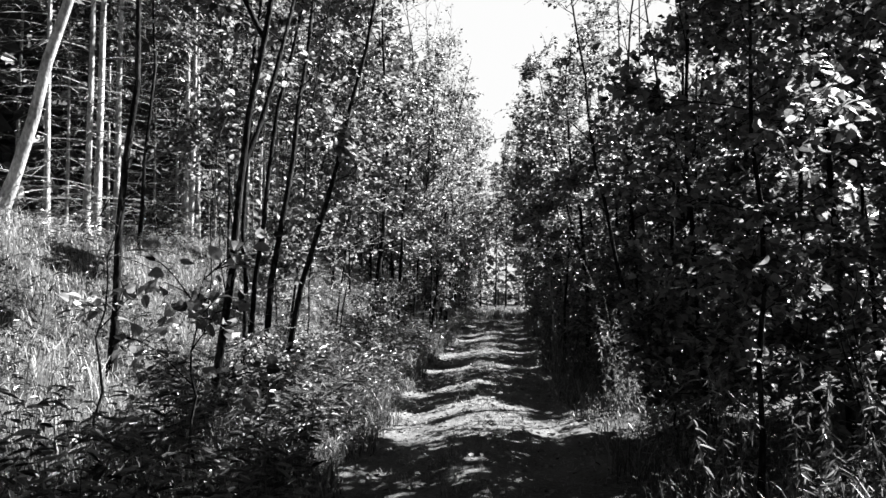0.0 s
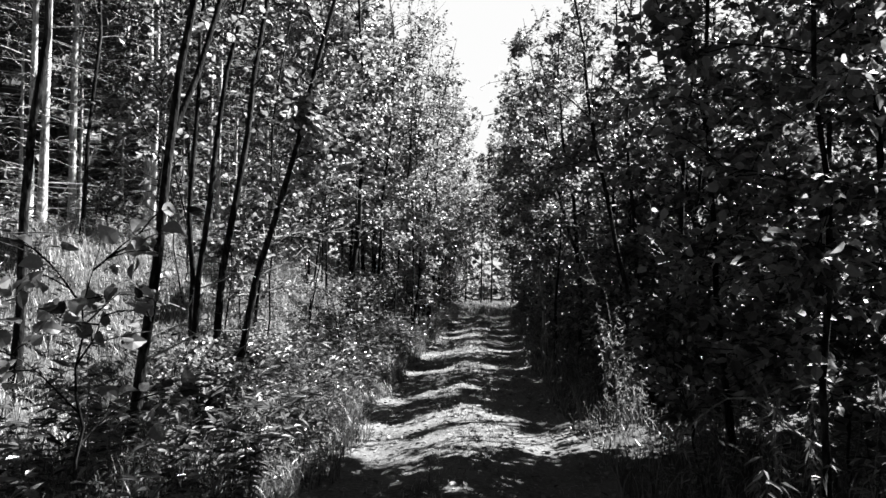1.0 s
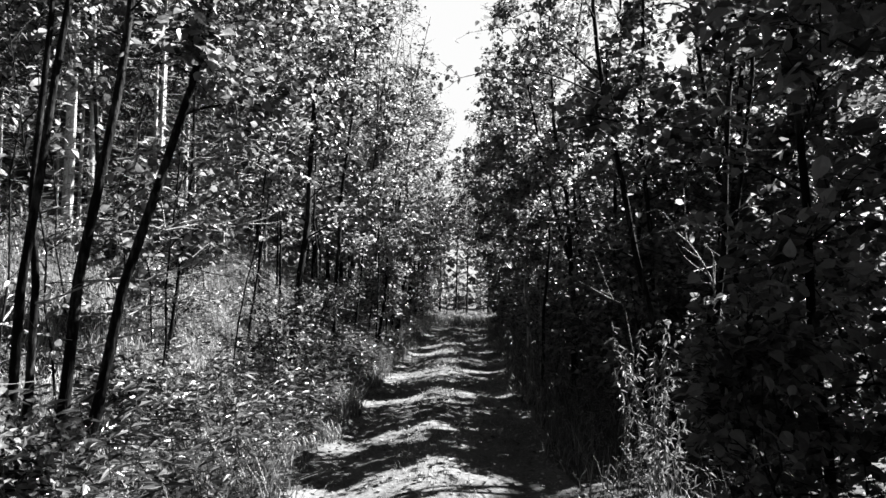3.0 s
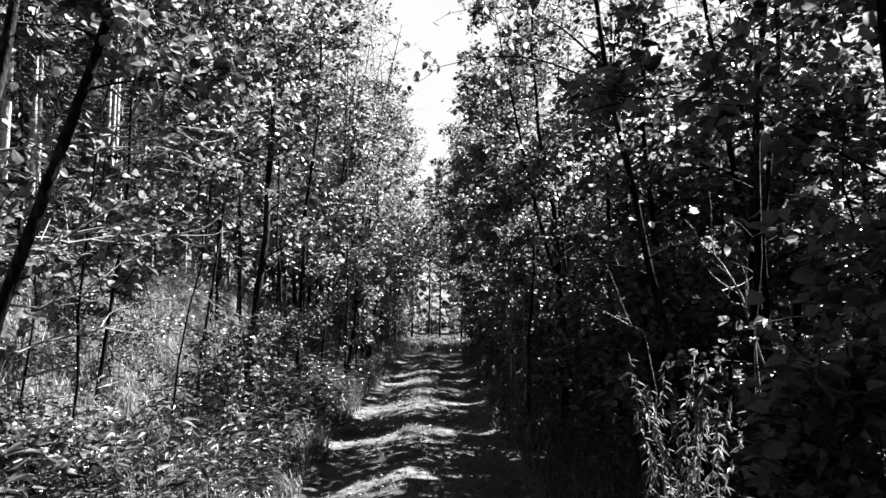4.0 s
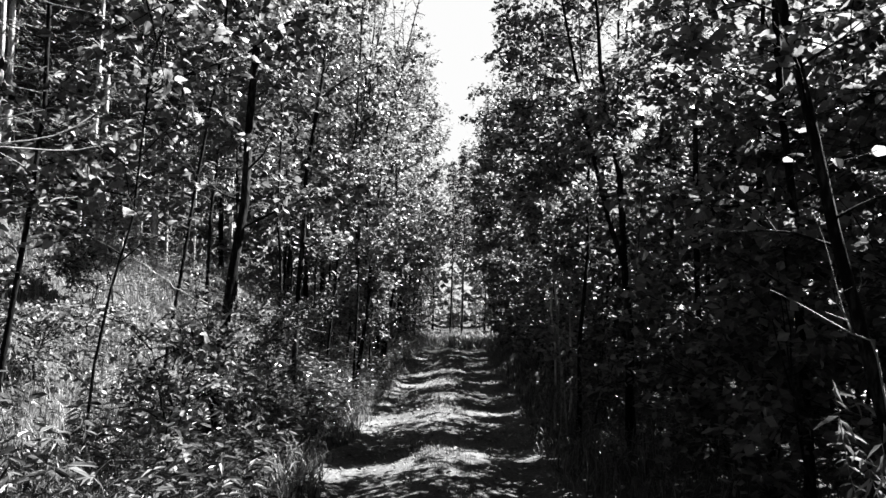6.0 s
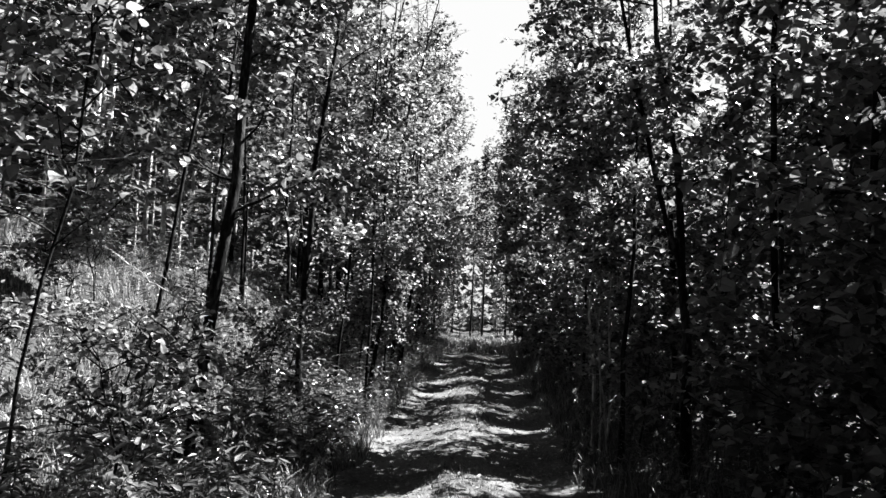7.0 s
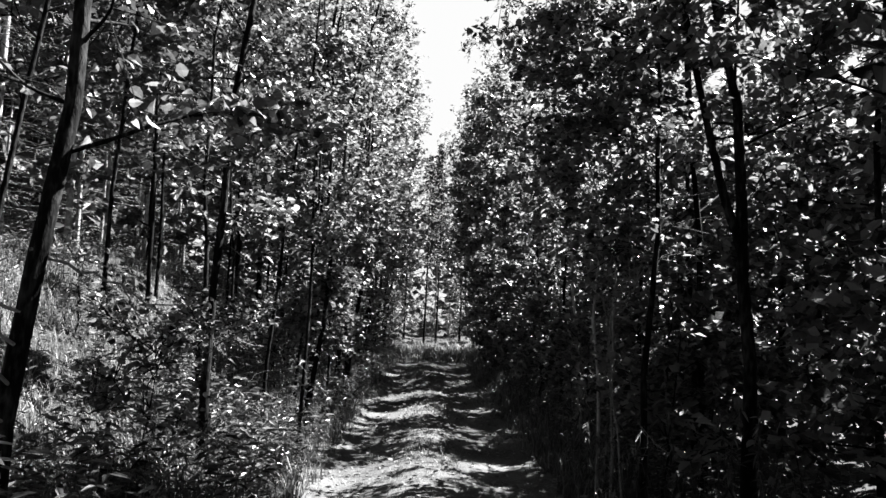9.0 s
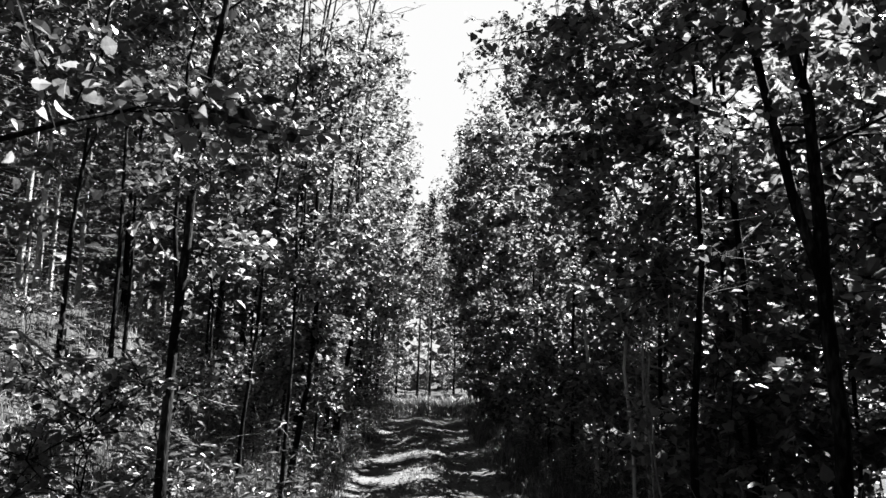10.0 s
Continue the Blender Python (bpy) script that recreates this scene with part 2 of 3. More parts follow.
def room(p, rng):
    """True for what may stay: outside the lane over the track, and out of most of the sun's way to its gleams."""
    d = p[:, 0] - middle(p[:, 1])
    rise = smooth(p[:, 2], 1.7, 3.9)
    wob = 0.22 * np.sin(1.9 * p[:, 1]) + 0.15 * np.sin(4.7 * p[:, 1] + p[:, 2])
    close = smooth(p[:, 1], 36, 44)
    open_top = np.clip(p[:, 2] - 4.2, 0, 5)
    keep = (d < -1.30 + (1.0 + 0.6 * close) * rise - (0.08 - 0.03 * close) * open_top + wob) | (d > 1.35 - (0.85 + 0.4 * close) * rise + 0.05 * open_top + wob)
    run = (p[:, 2] / SUN[2])[:, None] * SUN
    g = p - run
    gd = g[:, 0] - middle(g[:, 1])
    for y0, half, x0, x1, share in GLEAMS:
        off = g[:, 1] - y0 - (0.38 + 0.14 * math.sin(7 * y0)) * gd - 0.12 * np.sin((3 + y0 % 1.7) * gd + 2.3 * y0) - 0.06 * np.sin(11 * gd + 5 * y0)
        blot = ripple(3.1 * g[:, 0] + y0, 2.7 * g[:, 1]) + 0.7 * ripple(7.3 * g[:, 1], 6.7 * g[:, 0] + y0)
        lit = (np.abs(off) < half * (1.15 + 0.5 * blot)) & (blot > -0.62) & (gd > x0) & (gd < x1) & (p[:, 2] > 1.0)
        keep &= ~(lit & (rng.random(len(p)) < share))
    # the sun slants through the thicket where the walk begins, and onto the faces of its upper crowns
    wave = 0.2 * np.sin(5 * gd)
    keep &= ~((d > 2.4) & (gd > -0.6) & (gd < 1.1) & (np.abs(g[:, 1] - 3.0 - wave) < 0.85) & (rng.random(len(p)) < 0.92))
    keep &= ~((d > 2.0) & (gd > 0.8) & (gd < 2.6) & (np.abs(g[:, 1] - 3.7 - wave) < 1.15) & (rng.random(len(p)) < 0.95))
    keep &= ~((p[:, 2] > 1.6) & (np.hypot(gd - 1.35, g[:, 1] - 8.95) < 0.45))
    keep &= ~((d > 2.2) & (p[:, 2] > 2.4) & ((np.hypot(gd - 0.85, g[:, 1] - 19.4) < 0.3) | (np.hypot(gd - 0.6, g[:, 1] - 15.4) < 0.25)) & (rng.random(len(p)) < 0.7))
    keep &= ~((d > 2.6) & (p[:, 2] > 4.3) & (p[:, 1] > 10.8) & (rng.random(len(p)) < np.where(np.abs(gd) > 1.0, 0.72, 0.5)))
    # the upper crowns of the sunny side are open
    keep &= ~((d > 1.0) & (p[:, 2] > 3.2) & (p[:, 1] < 22) & (np.abs(gd) > 1.35) & ((g[:, 1] > 6) | (gd < -3.4) | (gd > 0)) & (rng.random(len(p)) < np.where(p[:, 2] < 4.6, 0.24, 0.36) * smooth(p[:, 2], 3.2, 4.8)))
    # the bank and the verge are lit in patches
    patch = (gd < -1.3) & (gd > -9) & (g[:, 1] < 23) & ((g[:, 1] > 6) | (gd < -3.4)) & (ripple(1.4 * g[:, 0] + 3, 1.4 * g[:, 1]) > 0.30 - 0.42 * (gd < -3.4) - 0.3 * ((g[:, 1] < 9.5) | (g[:, 1] > 14)) * (gd < -4.0))
    return keep & ~(patch & (p[:, 2] > 1.6) & (rng.random(len(p)) < np.where(gd < -3.4, 0.85, np.where(g[:, 1] > 11.5, 0.4, 0.6))))


# ---- trees ----
def wander(start, way, length, k, bend, rng, lift=0.0):
    """n curved lines from start, along way."""
    n = len(start)
    t = np.linspace(0, 1, k)
    side = unit(np.cross(way, rng.normal(size=(n, 3))))
    p = start[:, None] + way[:, None] * (t[:, None] * length[:, None, None])
    p = p + side[:, None] * (bend * length)[:, None, None] * (np.sin(t * rng.uniform(2, 5, (n, 1))) * t)[..., None]
    p[..., 2] += lift * length[:, None] * t ** 2
    return p


def leafy_tree(name, label, category, x, y, rng, slope=(0, 0), high=7.0, thick=0.06, low=0.25, spread=1.6, limbs=16, twigs=8,
               leaves=9, size=0.07, bark=BARK, leaf=LEAF, fork=0, group="", split=True, free=False, plain=False, bare=0):
    z0 = float(lie(x, y))
    root = tagged(new(name), label, category, group)
    root.location = (x, y, z0 - 0.03)
    here = np.array([x, y, z0 - 0.03])
    k = 12
    t = np.linspace(0, 1, k)
    line = np.stack([slope[0] * high * t + 0.09 * np.sin(6 * t + rng.uniform(0, 6)) * t * high * 0.3,
                     slope[1] * high * t + 0.08 * np.sin(5 * t + rng.uniform(0, 6)) * t * high * 0.3, high * t], -1)
    kink = rng.uniform(0, 6, 2)
    line[:, 0] += 0.022 * np.sin(23 * t + kink[0]) * np.minimum(1, 5 * t)
    line[:, 1] += 0.022 * np.sin(19 * t + kink[1]) * np.minimum(1, 5 * t)
    if bark is PALE:      # the pale saplings are crooked
        line[:, 0] += 0.05 * np.sin(19 * t) * np.minimum(1, 4 * t)
    rad = thick * (1 - 0.93 * t) ** 0.8 + 0.35 * thick * np.exp(-t * 40)
    stems, rads = [line], [rad]
    for f in range(fork):
        s = 0.3 + 0.15 * f
        o = np.array([np.interp(s, t, line[:, c]) for c in range(3)])
        az = rng.uniform(0, 6.28)
        u = t[:, None]
        stems.append(o + np.concatenate([np.cos(az) * 0.16 * high * u ** 0.8, np.sin(az) * 0.16 * high * u ** 0.8, (1 - s) * high * 0.95 * u], 1))
        rads.append(0.62 * thick * (1 - 0.9 * t))
    v, q = tubes(np.array(stems), np.array(rads), 9)
    part("trunk", quad_mesh("trunk", [(v, q, bark)], soft=(bark,)), root)
    pick = rng.integers(0, len(stems), limbs)
    s = low + (0.97 - low) * (np.arange(limbs) + rng.random(limbs)) / limbs
    s[pick > 0] = rng.uniform(0.15, 0.95, (pick > 0).sum())
    start = np.array([[np.interp(a, t, stems[p][:, c]) for c in range(3)] for a, p in zip(s, pick)])
    az = np.arange(limbs) * 2.4 + rng.uniform(0, 0.9, limbs)
    el = rng.uniform(0.1, 0.55, limbs) + 0.5 * s
    way = np.stack([np.cos(az) * np.cos(el), np.sin(az) * np.cos(el), np.sin(el)], -1)
    tall = start[:, 2] / high
    length = spread * np.clip(0.35 + 1.5 * tall * (1.15 - tall), 0.2, 1) * rng.uniform(0.7, 1.15, limbs)
    lines = wander(start, way, length, 7, 0.12, rng, -0.12)
    if not free:
        ok = np.all([room(lines[:, c] + here, rng) for c in (3, 4, 5, 6)], axis=0)
        lines[~ok] = start[~ok][:, None] + (lines[~ok] - start[~ok][:, None]) * 0.35
    lr = np.clip(0.3 * thick * (1 - 0.5 * tall), 0.006, 0.03)[:, None] * (1 - 0.8 * np.linspace(0, 1, 7))
    if split:
        for a in range(limbs):
            v, q = tubes(lines[a:a + 1], lr[a:a + 1], 5)
            part("branch", quad_mesh("branch", [(v, q, bark)], soft=(bark,)), root)
        first = []
    else:
        v, q = tubes(lines, lr, 4)
        first = [(v, q, bark)]
    for a in range(bare):
        s0 = rng.uniform(0.08, low)
        o = np.array([[np.interp(s0, t, line[:, c]) for c in range(3)]])
        az, ln = rng.uniform(0, 6.28), rng.uniform(0.5, 1.3)
        dead = wander(o, np.array([[math.cos(az), math.sin(az), rng.uniform(-0.1, 0.25)]]), np.array([ln]), 7, 0.34, rng, rng.uniform(-0.35, 0.1))
        if not room(dead[0] + here, rng).all():
            continue
        v, q = tubes(dead, np.linspace(0.010, 0.0025, 7)[None], 5)
        j0 = rng.integers(2, 6, 4)
        side = wander(dead[0, j0], unit(rng.normal(size=(4, 3)) + (dead[0, -1] - dead[0, 0]) * 1.2), rng.uniform(0.15, 0.4, 4), 4, 0.2, rng)
        v2, q2 = tubes(side, np.full((4, 1), 0.003) * np.array([1, 0.9, 0.7, 0.4]), 3)
        part("dead_branch", quad_mesh("dead_branch", [(v, q, TWIG), (v2, q2, TWIG)]), root, "bare pale dead branch")
    n = limbs * twigs
    li = np.repeat(np.arange(limbs), twigs)
    s = rng.uniform(0.2, 1.0, n)
    f = s * 5.999
    j = f.astype(int)
    start = lines[li, j] * (1 - (f - j))[:, None] + lines[li, j + 1] * (f - j)[:, None]
    way = unit(unit(lines[li, -1] - lines[li, 0]) * 0.6 + rng.normal(size=(n, 3)) * np.array([0.7, 0.7, 0.35]) + np.array([0, 0, 0.1]))
    length = rng.uniform(0.25, 0.6, n) * (0.5 + 0.25 * spread)
    tl = wander(start, way, length, 4, 0.15, rng, -0.15)
    if not free:
        ok = room(tl[:, 2] + here, rng)
        tl, way, length = tl[ok], way[ok], length[ok]
        n = len(tl)
    v, q = tubes(tl, np.full((n, 1), 0.004) * np.array([1.2, 1, 0.8, 0.4]), 3)
    chunks = first + ([] if plain else [(v, q, bark)])
    m = n * leaves
    ti = np.repeat(np.arange(n), leaves)
    f = rng.uniform(0.15, 1, m) * 2.999
    j = f.astype(int)
    at = tl[ti, j] * (1 - (f - j))[:, None] + tl[ti, j + 1] * (f - j)[:, None] + rng.normal(size=(m, 3)) * 0.035
    lw = unit(way[ti] * 0.5 + rng.normal(size=(m, 3)) * np.array([0.8, 0.8, 0.4]) - np.array([0, 0, 0.15]))
    up = unit(np.array([0.12, -0.05, 0.8]) + rng.normal(size=(m, 3)) * 0.5)
    lg = size * rng.uniform(0.6, 1.2, m)
    if not free:
        ok = room(at + here, rng)
        at, lw, up, lg = at[ok], lw[ok], up[ok], lg[ok]
    v, q = leaf_diamonds(at, lw, up, lg, lg * 0.85) if plain else round_leaves(at, lw, up, lg, lg * 0.78) if category == "sapling" or y < 7.5 or (x < 0 and y < 15) else leaf_shapes(at, lw, up, lg, lg * 0.78)
    part("crown", quad_mesh("crown", chunks + [(v, q, leaf)]), root)
    return root


rng = np.random.default_rng(4)
# (x, y at eye height, slope x, slope y, height, thickness, lowest limb, spread, forks, dead limbs)
LEFT = [(-3.20, 6.61, 0.043, 0.0, 7.5, 0.038, 0.50, 1.2, 0, 3, 8), (-1.98, 6.10, 0.129, 0.0, 7.5, 0.038, 0.45, 1.3, 2, 3, 7),
        (-2.20, 7.72, 0.120, 0.0, 7.0, 0.031, 0.45, 1.3, 0, 4, 9), (-2.25, 8.45, 0.086, 0.05, 7.5, 0.041, 0.38, 1.5, 0, 9, 12),
        (-1.83, 8.20, 0.205, 0.03, 7.5, 0.037, 0.33, 1.5, 0, 9, 14), (-2.56, 8.43, 0.017, 0.02, 7.0, 0.030, 0.42, 1.3, 0, 8, 9),
        (-1.70, 13.58, 0.051, 0.01, 8.4, 0.053, 0.24, 1.9, 0, 2, 17), (-1.50, 16.6, 0.03, 0.0, 8.4, 0.042, 0.25, 2.3, 0, 2, 17),
        (-2.3, 19.4, 0.0, 0.0, 7.0, 0.035, 0.3, 1.7, 0, 1, 13), (-1.1, 21.5, 0.06, 0.0, 8.0, 0.045, 0.1, 2.0, 0, 2, 18),
        (-0.85, 20.0, 0.12, 0.0, 7.8, 0.038, 0.12, 1.9, 0, 2, 17), (-0.8, 23.5, 0.05, 0.0, 8.2, 0.045, 0.12, 2.1, 0, 0, 18)]
for x, y, sx, sy, h, r, low, sp, fork, bare, twigs in LEFT:
    z = float(lie(x, y))
    leafy_tree("young_tree", "slender dark-barked young broadleaf tree on the grassy bank", "tree", x - sx * (1.6 - z), y - sy * (1.6 - z), rng,
               (sx, sy), h, r, low, sp, 28, twigs + 3, 15, 0.084, fork=fork, group="young trees along the track", bare=bare)
for x, y, h, sp in ((-2.2, 9.7, 5.0, 1.8), (-2.9, 10.5, 4.2, 1.3), (-2.1, 11.6, 5.2, 1.8), (-3.2, 12.4, 3.6, 1.2), (-3.6, 15.9, 2.6, 1.1), (-2.6, 8.9, 4.2, 1.5), (-3.4, 9.5, 4.6, 1.5), (-3.7, 11.3, 4.8, 1.5)):
    leafy_tree("hazel_sapling", "bushy sapling with bright broad leaves on the bank", "sapling", x, y, rng, (rng.uniform(-0.12, 0.16), rng.uniform(-0.1, 0.1)), h, 0.011, 0.28, sp,
               24, 12, 13, 0.078, group="bank saplings", bare=3)
for x, y, h, sp in ((-2.5, 4.9, 2.0, 0.7), (-1.75, 4.6, 1.55, 0.6)):
    leafy_tree("hazel_sapling", "low sapling with drooping broad leaves beside the track", "sapling", x, y, rng, (0.05, 0), h, 0.012, 0.4, sp,
               6, 4, 5, 0.10, group="bank saplings")
# the last number: a pale bare lower stem
RIGHT = [(2.16, 10.12, -0.202, 0.0, 7.0, 0.036, 0.2, 1.9, 0, 0), (2.62, 9.62, 0.042, 0.0, 7.4, 0.035, 0.12, 2.0, 0, 0),
         (3.39, 11.07, 0.011, -0.03, 7.0, 0.055, 0.08, 1.9, 1, 0), (1.95, 4.98, 0.018, 0.0, 5.5, 0.022, 0.15, 1.4, 0, 0),
         (2.60, 20.13, -0.071, 0.0, 7.0, 0.026, 0.35, 1.6, 0, 1), (2.32, 14.70, -0.058, -0.03, 6.5, 0.050, 0.25, 1.6, 1, 0),
         (2.10, 15.83, 0.020, 0.0, 6.5, 0.030, 0.3, 1.5, 0, 0), (1.85, 16.5, -0.033, 0.0, 6.0, 0.015, 0.35, 1.4, 0, 1),
         (2.25, 17.2, 0.008, 0.0, 6.5, 0.015, 0.35, 1.5, 0, 1)]
for x, y, sx, sy, h, r, low, sp, fork, pale in RIGHT:
    z = float(lie(x, y))
    leafy_tree("young_tree", "slender pale-stemmed sapling with dead lower branches" if pale else "slender young broadleaf tree in the shaded thicket", "tree",
               x - sx * (1.6 - z), y - sy * (1.6 - z), rng, (sx, sy), h, r, low, sp, 24, 16, 14, 0.075, fork=fork,
               bark=PALE if pale else BARK, group="young trees along the track", bare=5 if pale else 2)
# the thicket on the sunny side, two rows deep
for i in range(38):
    y = -3 + 1.2 * i + rng.uniform(-0.4, 0.4)
    far_off = y > 22
    x = float(middle(y)) + (2.6 if i % 2 else 4.2) - 0.5 * far_off + rng.uniform(-0.3, 0.5)
    leafy_tree("thicket_tree", "leafy young tree in the dense dark thicket", "tree", x, y, rng, (rng.uniform(-0.06, 0.03), 0),
               rng.uniform(5.6, 7.0) + 1.5 * (i % 2 and 9 < y < 22) - (0 if i % 2 or far_off else 1.1 + 0.7 * (y > 8)) + 1.3 * far_off + 1.3 * (4 < y < 8.2), 0.03, 0.04, 1.9 + 0.4 * far_off, *((24, 18, 14, 0.095) if y < 7 or i % 2 and y < 24 else (27, 21, 19, 0.118)),
               group="thicket trees", split=False, plain=not (y < 7 or i % 2 and y < 24))
# the first three, mostly out of view, are added to shade track and verge
for y, d, h in ((5.5, 3.5, 8.8), (6.9, 3.4, 8.8), (8.9, 4.0, 8.6), (11.6, 2.5, 7.9), (13.8, 2.6, 8.3), (16.6, 2.5, 8.6)):
    leafy_tree("thicket_tree", "tall leafy tree added over the dense dark thicket for shade and height", "tree", float(middle(y)) + d, y, rng, (-0.02, 0), h, 0.035, 0.3, 2.1, 28, 17, 14, 0.1,
               group="thicket trees", split=False, plain=True)
for i in range(12):
    y = 22 + 1.7 * i + rng.uniform(-0.4, 0.4)
    x = float(middle(y)) - 1.9 + rng.uniform(-0.5, 0.4)
    leafy_tree("young_tree", "slender young broadleaf tree far down the track", "tree", x, y, rng, (rng.uniform(0, 0.08), 0), rng.uniform(7, 9), 0.05, 0.08,
               2.1, 22, 14, 10, 0.10, group="young trees along the track", split=False, plain=True)
# tall leafy trees that fill the sunny row to its top
for y, d, h, lean in ((12.2, -3.2, 9.0, 0.12), (14.8, -3.0, 9.0, 0.10), (18.6, -1.9, 9.4, 0.06), (18.8, -1.5, 9.0, 0.04), (20.6, -1.9, 9.6, 0.05), (22.6, -1.7, 9.8, 0.05), (24.8, -1.7, 10.0, 0.06)):
    leafy_tree("young_tree", "tall slender broadleaf tree with a full crown beside the track", "tree", float(middle(y)) + d, y, rng, (lean, 0), h, 0.022, 0.22 if y < 19 else 0.12,
               2.2, 34, 17, 16, 0.082, group="young trees along the track", split=False, plain=y > 16, bare=2)
# far down the track the crowns meet
for y, d, h in ((27.0, -2.0, 8.5), (29.5, 2.1, 8.0), (31.0, -1.9, 8.8), (33.5, 2.2, 8.5), (35.5, -1.9, 9.0), (38.0, 2.3, 9.0), (40.0, -2.0, 9.5), (42.5, 2.0, 9.5)):
    leafy_tree("young_tree", "tall broadleaf tree far down the shaded track", "tree", float(middle(y)) + d, y, rng, (-0.04 * d, 0), h, 0.05, 0.30,
               2.9, 30, 16, 13, 0.12, group="young trees along the track", split=False, plain=True)
# a pale birch that leans over the bank
leafy_tree("leaning_birch", "pale leaning birch trunk on the sunlit bank", "tree", -5.95, 9.0, rng, (0.31, 0), 8, 0.085, 0.6, 1.4, 14, 10, 8, 0.06, bark=PALE, bare=4)


# ---- low growth under the trees ----
def shrub(x, y, high, spread, label, group, size=0.052, plain=False):
    return leafy_tree("shrub", label, "shrub", x, y, rng, (rng.uniform(-0.15, 0.15), rng.uniform(-0.15, 0.15)), high, 0.012, 0.05, spread, 13, 10, 12, size,
                      fork=2, group=group, split=False, plain=plain)


for i in range(32):
    y = -1 + 1.2 * i + rng.uniform(-0.4, 0.4)
    if 8.2 < y < 11.2:
        continue
    shrub(float(middle(y)) + rng.uniform(1.9, 2.9), y, rng.uniform(1.0, 2.0), rng.uniform(0.7, 1.0), "dark leafy shrub at the shaded track edge", "thicket shrubs", 0.085, y > 11)
for i in range(11):
    y = 6.5 + 2.8 * i + rng.uniform(-0.4, 0.4)
    near = y < 11
    shrub(float(middle(y)) - rng.uniform(1.9, 2.6), y, rng.uniform(0.5, 0.8) if near else rng.uniform(0.9, 1.5), 0.5 if near else 0.8,
          "leafy sunlit shrub at the grassy verge", "verge shrubs")


for x, y, h in ((-4.0, 12.2, 0.9), (-3.3, 13.4, 0.8), (-4.9, 14.6, 1.0), (-3.6, 15.0, 0.9), (-5.4, 12.6, 0.8), (-4.3, 17.2, 1.0), (-3.4, 18.4, 0.9)):
    shrub(x, y, h, 0.75, "low dark leafy shrub in the bank grass", "bank shrubs")


# ---- conifers ----
def conifer(name, label, x, y, high, thick, bare, dead, wide, bark, group=""):
    """A straight conifer: bare below, dead whorls, then drooping live ones."""
    root = tagged(new(name), label, "tree", group)
    root.location = (x, y, float(lie(x, y)) - 0.05)
    t = np.linspace(0, 1, 10)
    line = np.stack([0.06 * np.sin(3 * t), 0.05 * np.sin(4 * t + 1), high * t], -1)
    v, q = tubes(line[None], (thick * (1 - 0.95 * t) + 0.3 * thick * np.exp(-t * 40))[None], 9)
    part("trunk", quad_mesh("trunk", [(v, q, bark)], soft=(bark,)), root)

    def whorls(z0, z1, step, ways):
        zs = np.repeat(np.arange(z0, z1, step), ways)
        n = len(zs)
        zs = zs + rng.uniform(-0.15, 0.15, n)
        az = rng.uniform(0, 6.28, n)
        ln = wide * np.clip(1.05 - zs / high, 0.06, 1) * rng.uniform(0.6, 1.1, n)
        return n, ln, wander(np.stack([np.zeros(n), np.zeros(n), zs], -1), np.stack([np.cos(az), np.sin(az), np.full(n, 0.1)], -1), ln, 6, 0.08, rng, -0.25)

    n, ln, p = whorls(bare, dead, 0.5, 3)
    v, q = tubes(p, np.full((n, 1), 0.010) * np.linspace(1, 0.3, 6), 3)
    k = np.repeat(np.arange(n), 5)
    tw = wander(p[k, rng.integers(1, 5, len(k))], unit(rng.normal(size=(len(k), 3)) * [1, 1, 0.5] + unit(p[k, -1] - p[k, 0])), rng.uniform(0.15, 0.5, len(k)), 3, 0.2, rng, -0.2)
    v2, q2 = tubes(tw, np.full((len(k), 1), 0.004) * np.array([1, 0.8, 0.4]), 3)
    part("deadwood", quad_mesh("deadwood", [(v, q, TWIG), (v2, q2, TWIG)]), root, "bare brittle grey dead branches")
    n, ln, p = whorls(dead, high, 0.30, 6)
    v, q = tubes(p[:, ::2], np.full((n, 1), 0.012) * np.linspace(1, 0.3, 3), 3)
    per = 17
    k = np.repeat(np.arange(n), per)
    f = rng.uniform(0.1, 1, len(k)) * 4.999
    j = f.astype(int)
    at = p[k, j] * (1 - (f - j))[:, None] + p[k, j + 1] * (f - j)[:, None]
    out = unit(p[k, -1] - p[k, 0])
    way = unit(out * 0.7 + rng.normal(size=(len(k), 3)) * [0.7, 0.7, 0.3] - np.array([0, 0, 0.35]))
    lg = rng.uniform(0.2, 0.5, len(k)) * (0.5 + 0.5 * (ln / wide)[k])
    v2, q2 = leaf_diamonds(at, way, unit(rng.normal(size=(len(k), 3)) + np.array([0, 0, 1.0])), lg, lg * 0.22)
    part("needles", quad_mesh("needles", [(v, q, bark), (v2, q2, NEEDLE)]), root)
    return root


spruces = [conifer("spruce_tree", "tall dark spruce with a pale lower trunk and dead twigs", x, y, h, r, 0.4, d, 2.3, PALE, "spruce stand")
           for x, y, h, r, d in ((-6.87, 13.29, 13, 0.075, 6.2), (-6.42, 16.74, 12, 0.065, 4.6), (-6.75, 12.7, 14, 0.06, 6.8))]


def plant_copy(ob, x, y, size=1.0, sink=0.04):
    return copy_thing(ob, pose(x, y, float(lie(x, y)) - sink, 0, 0, rng.uniform(0, 360)) @ Matrix.Scale(size, 4))


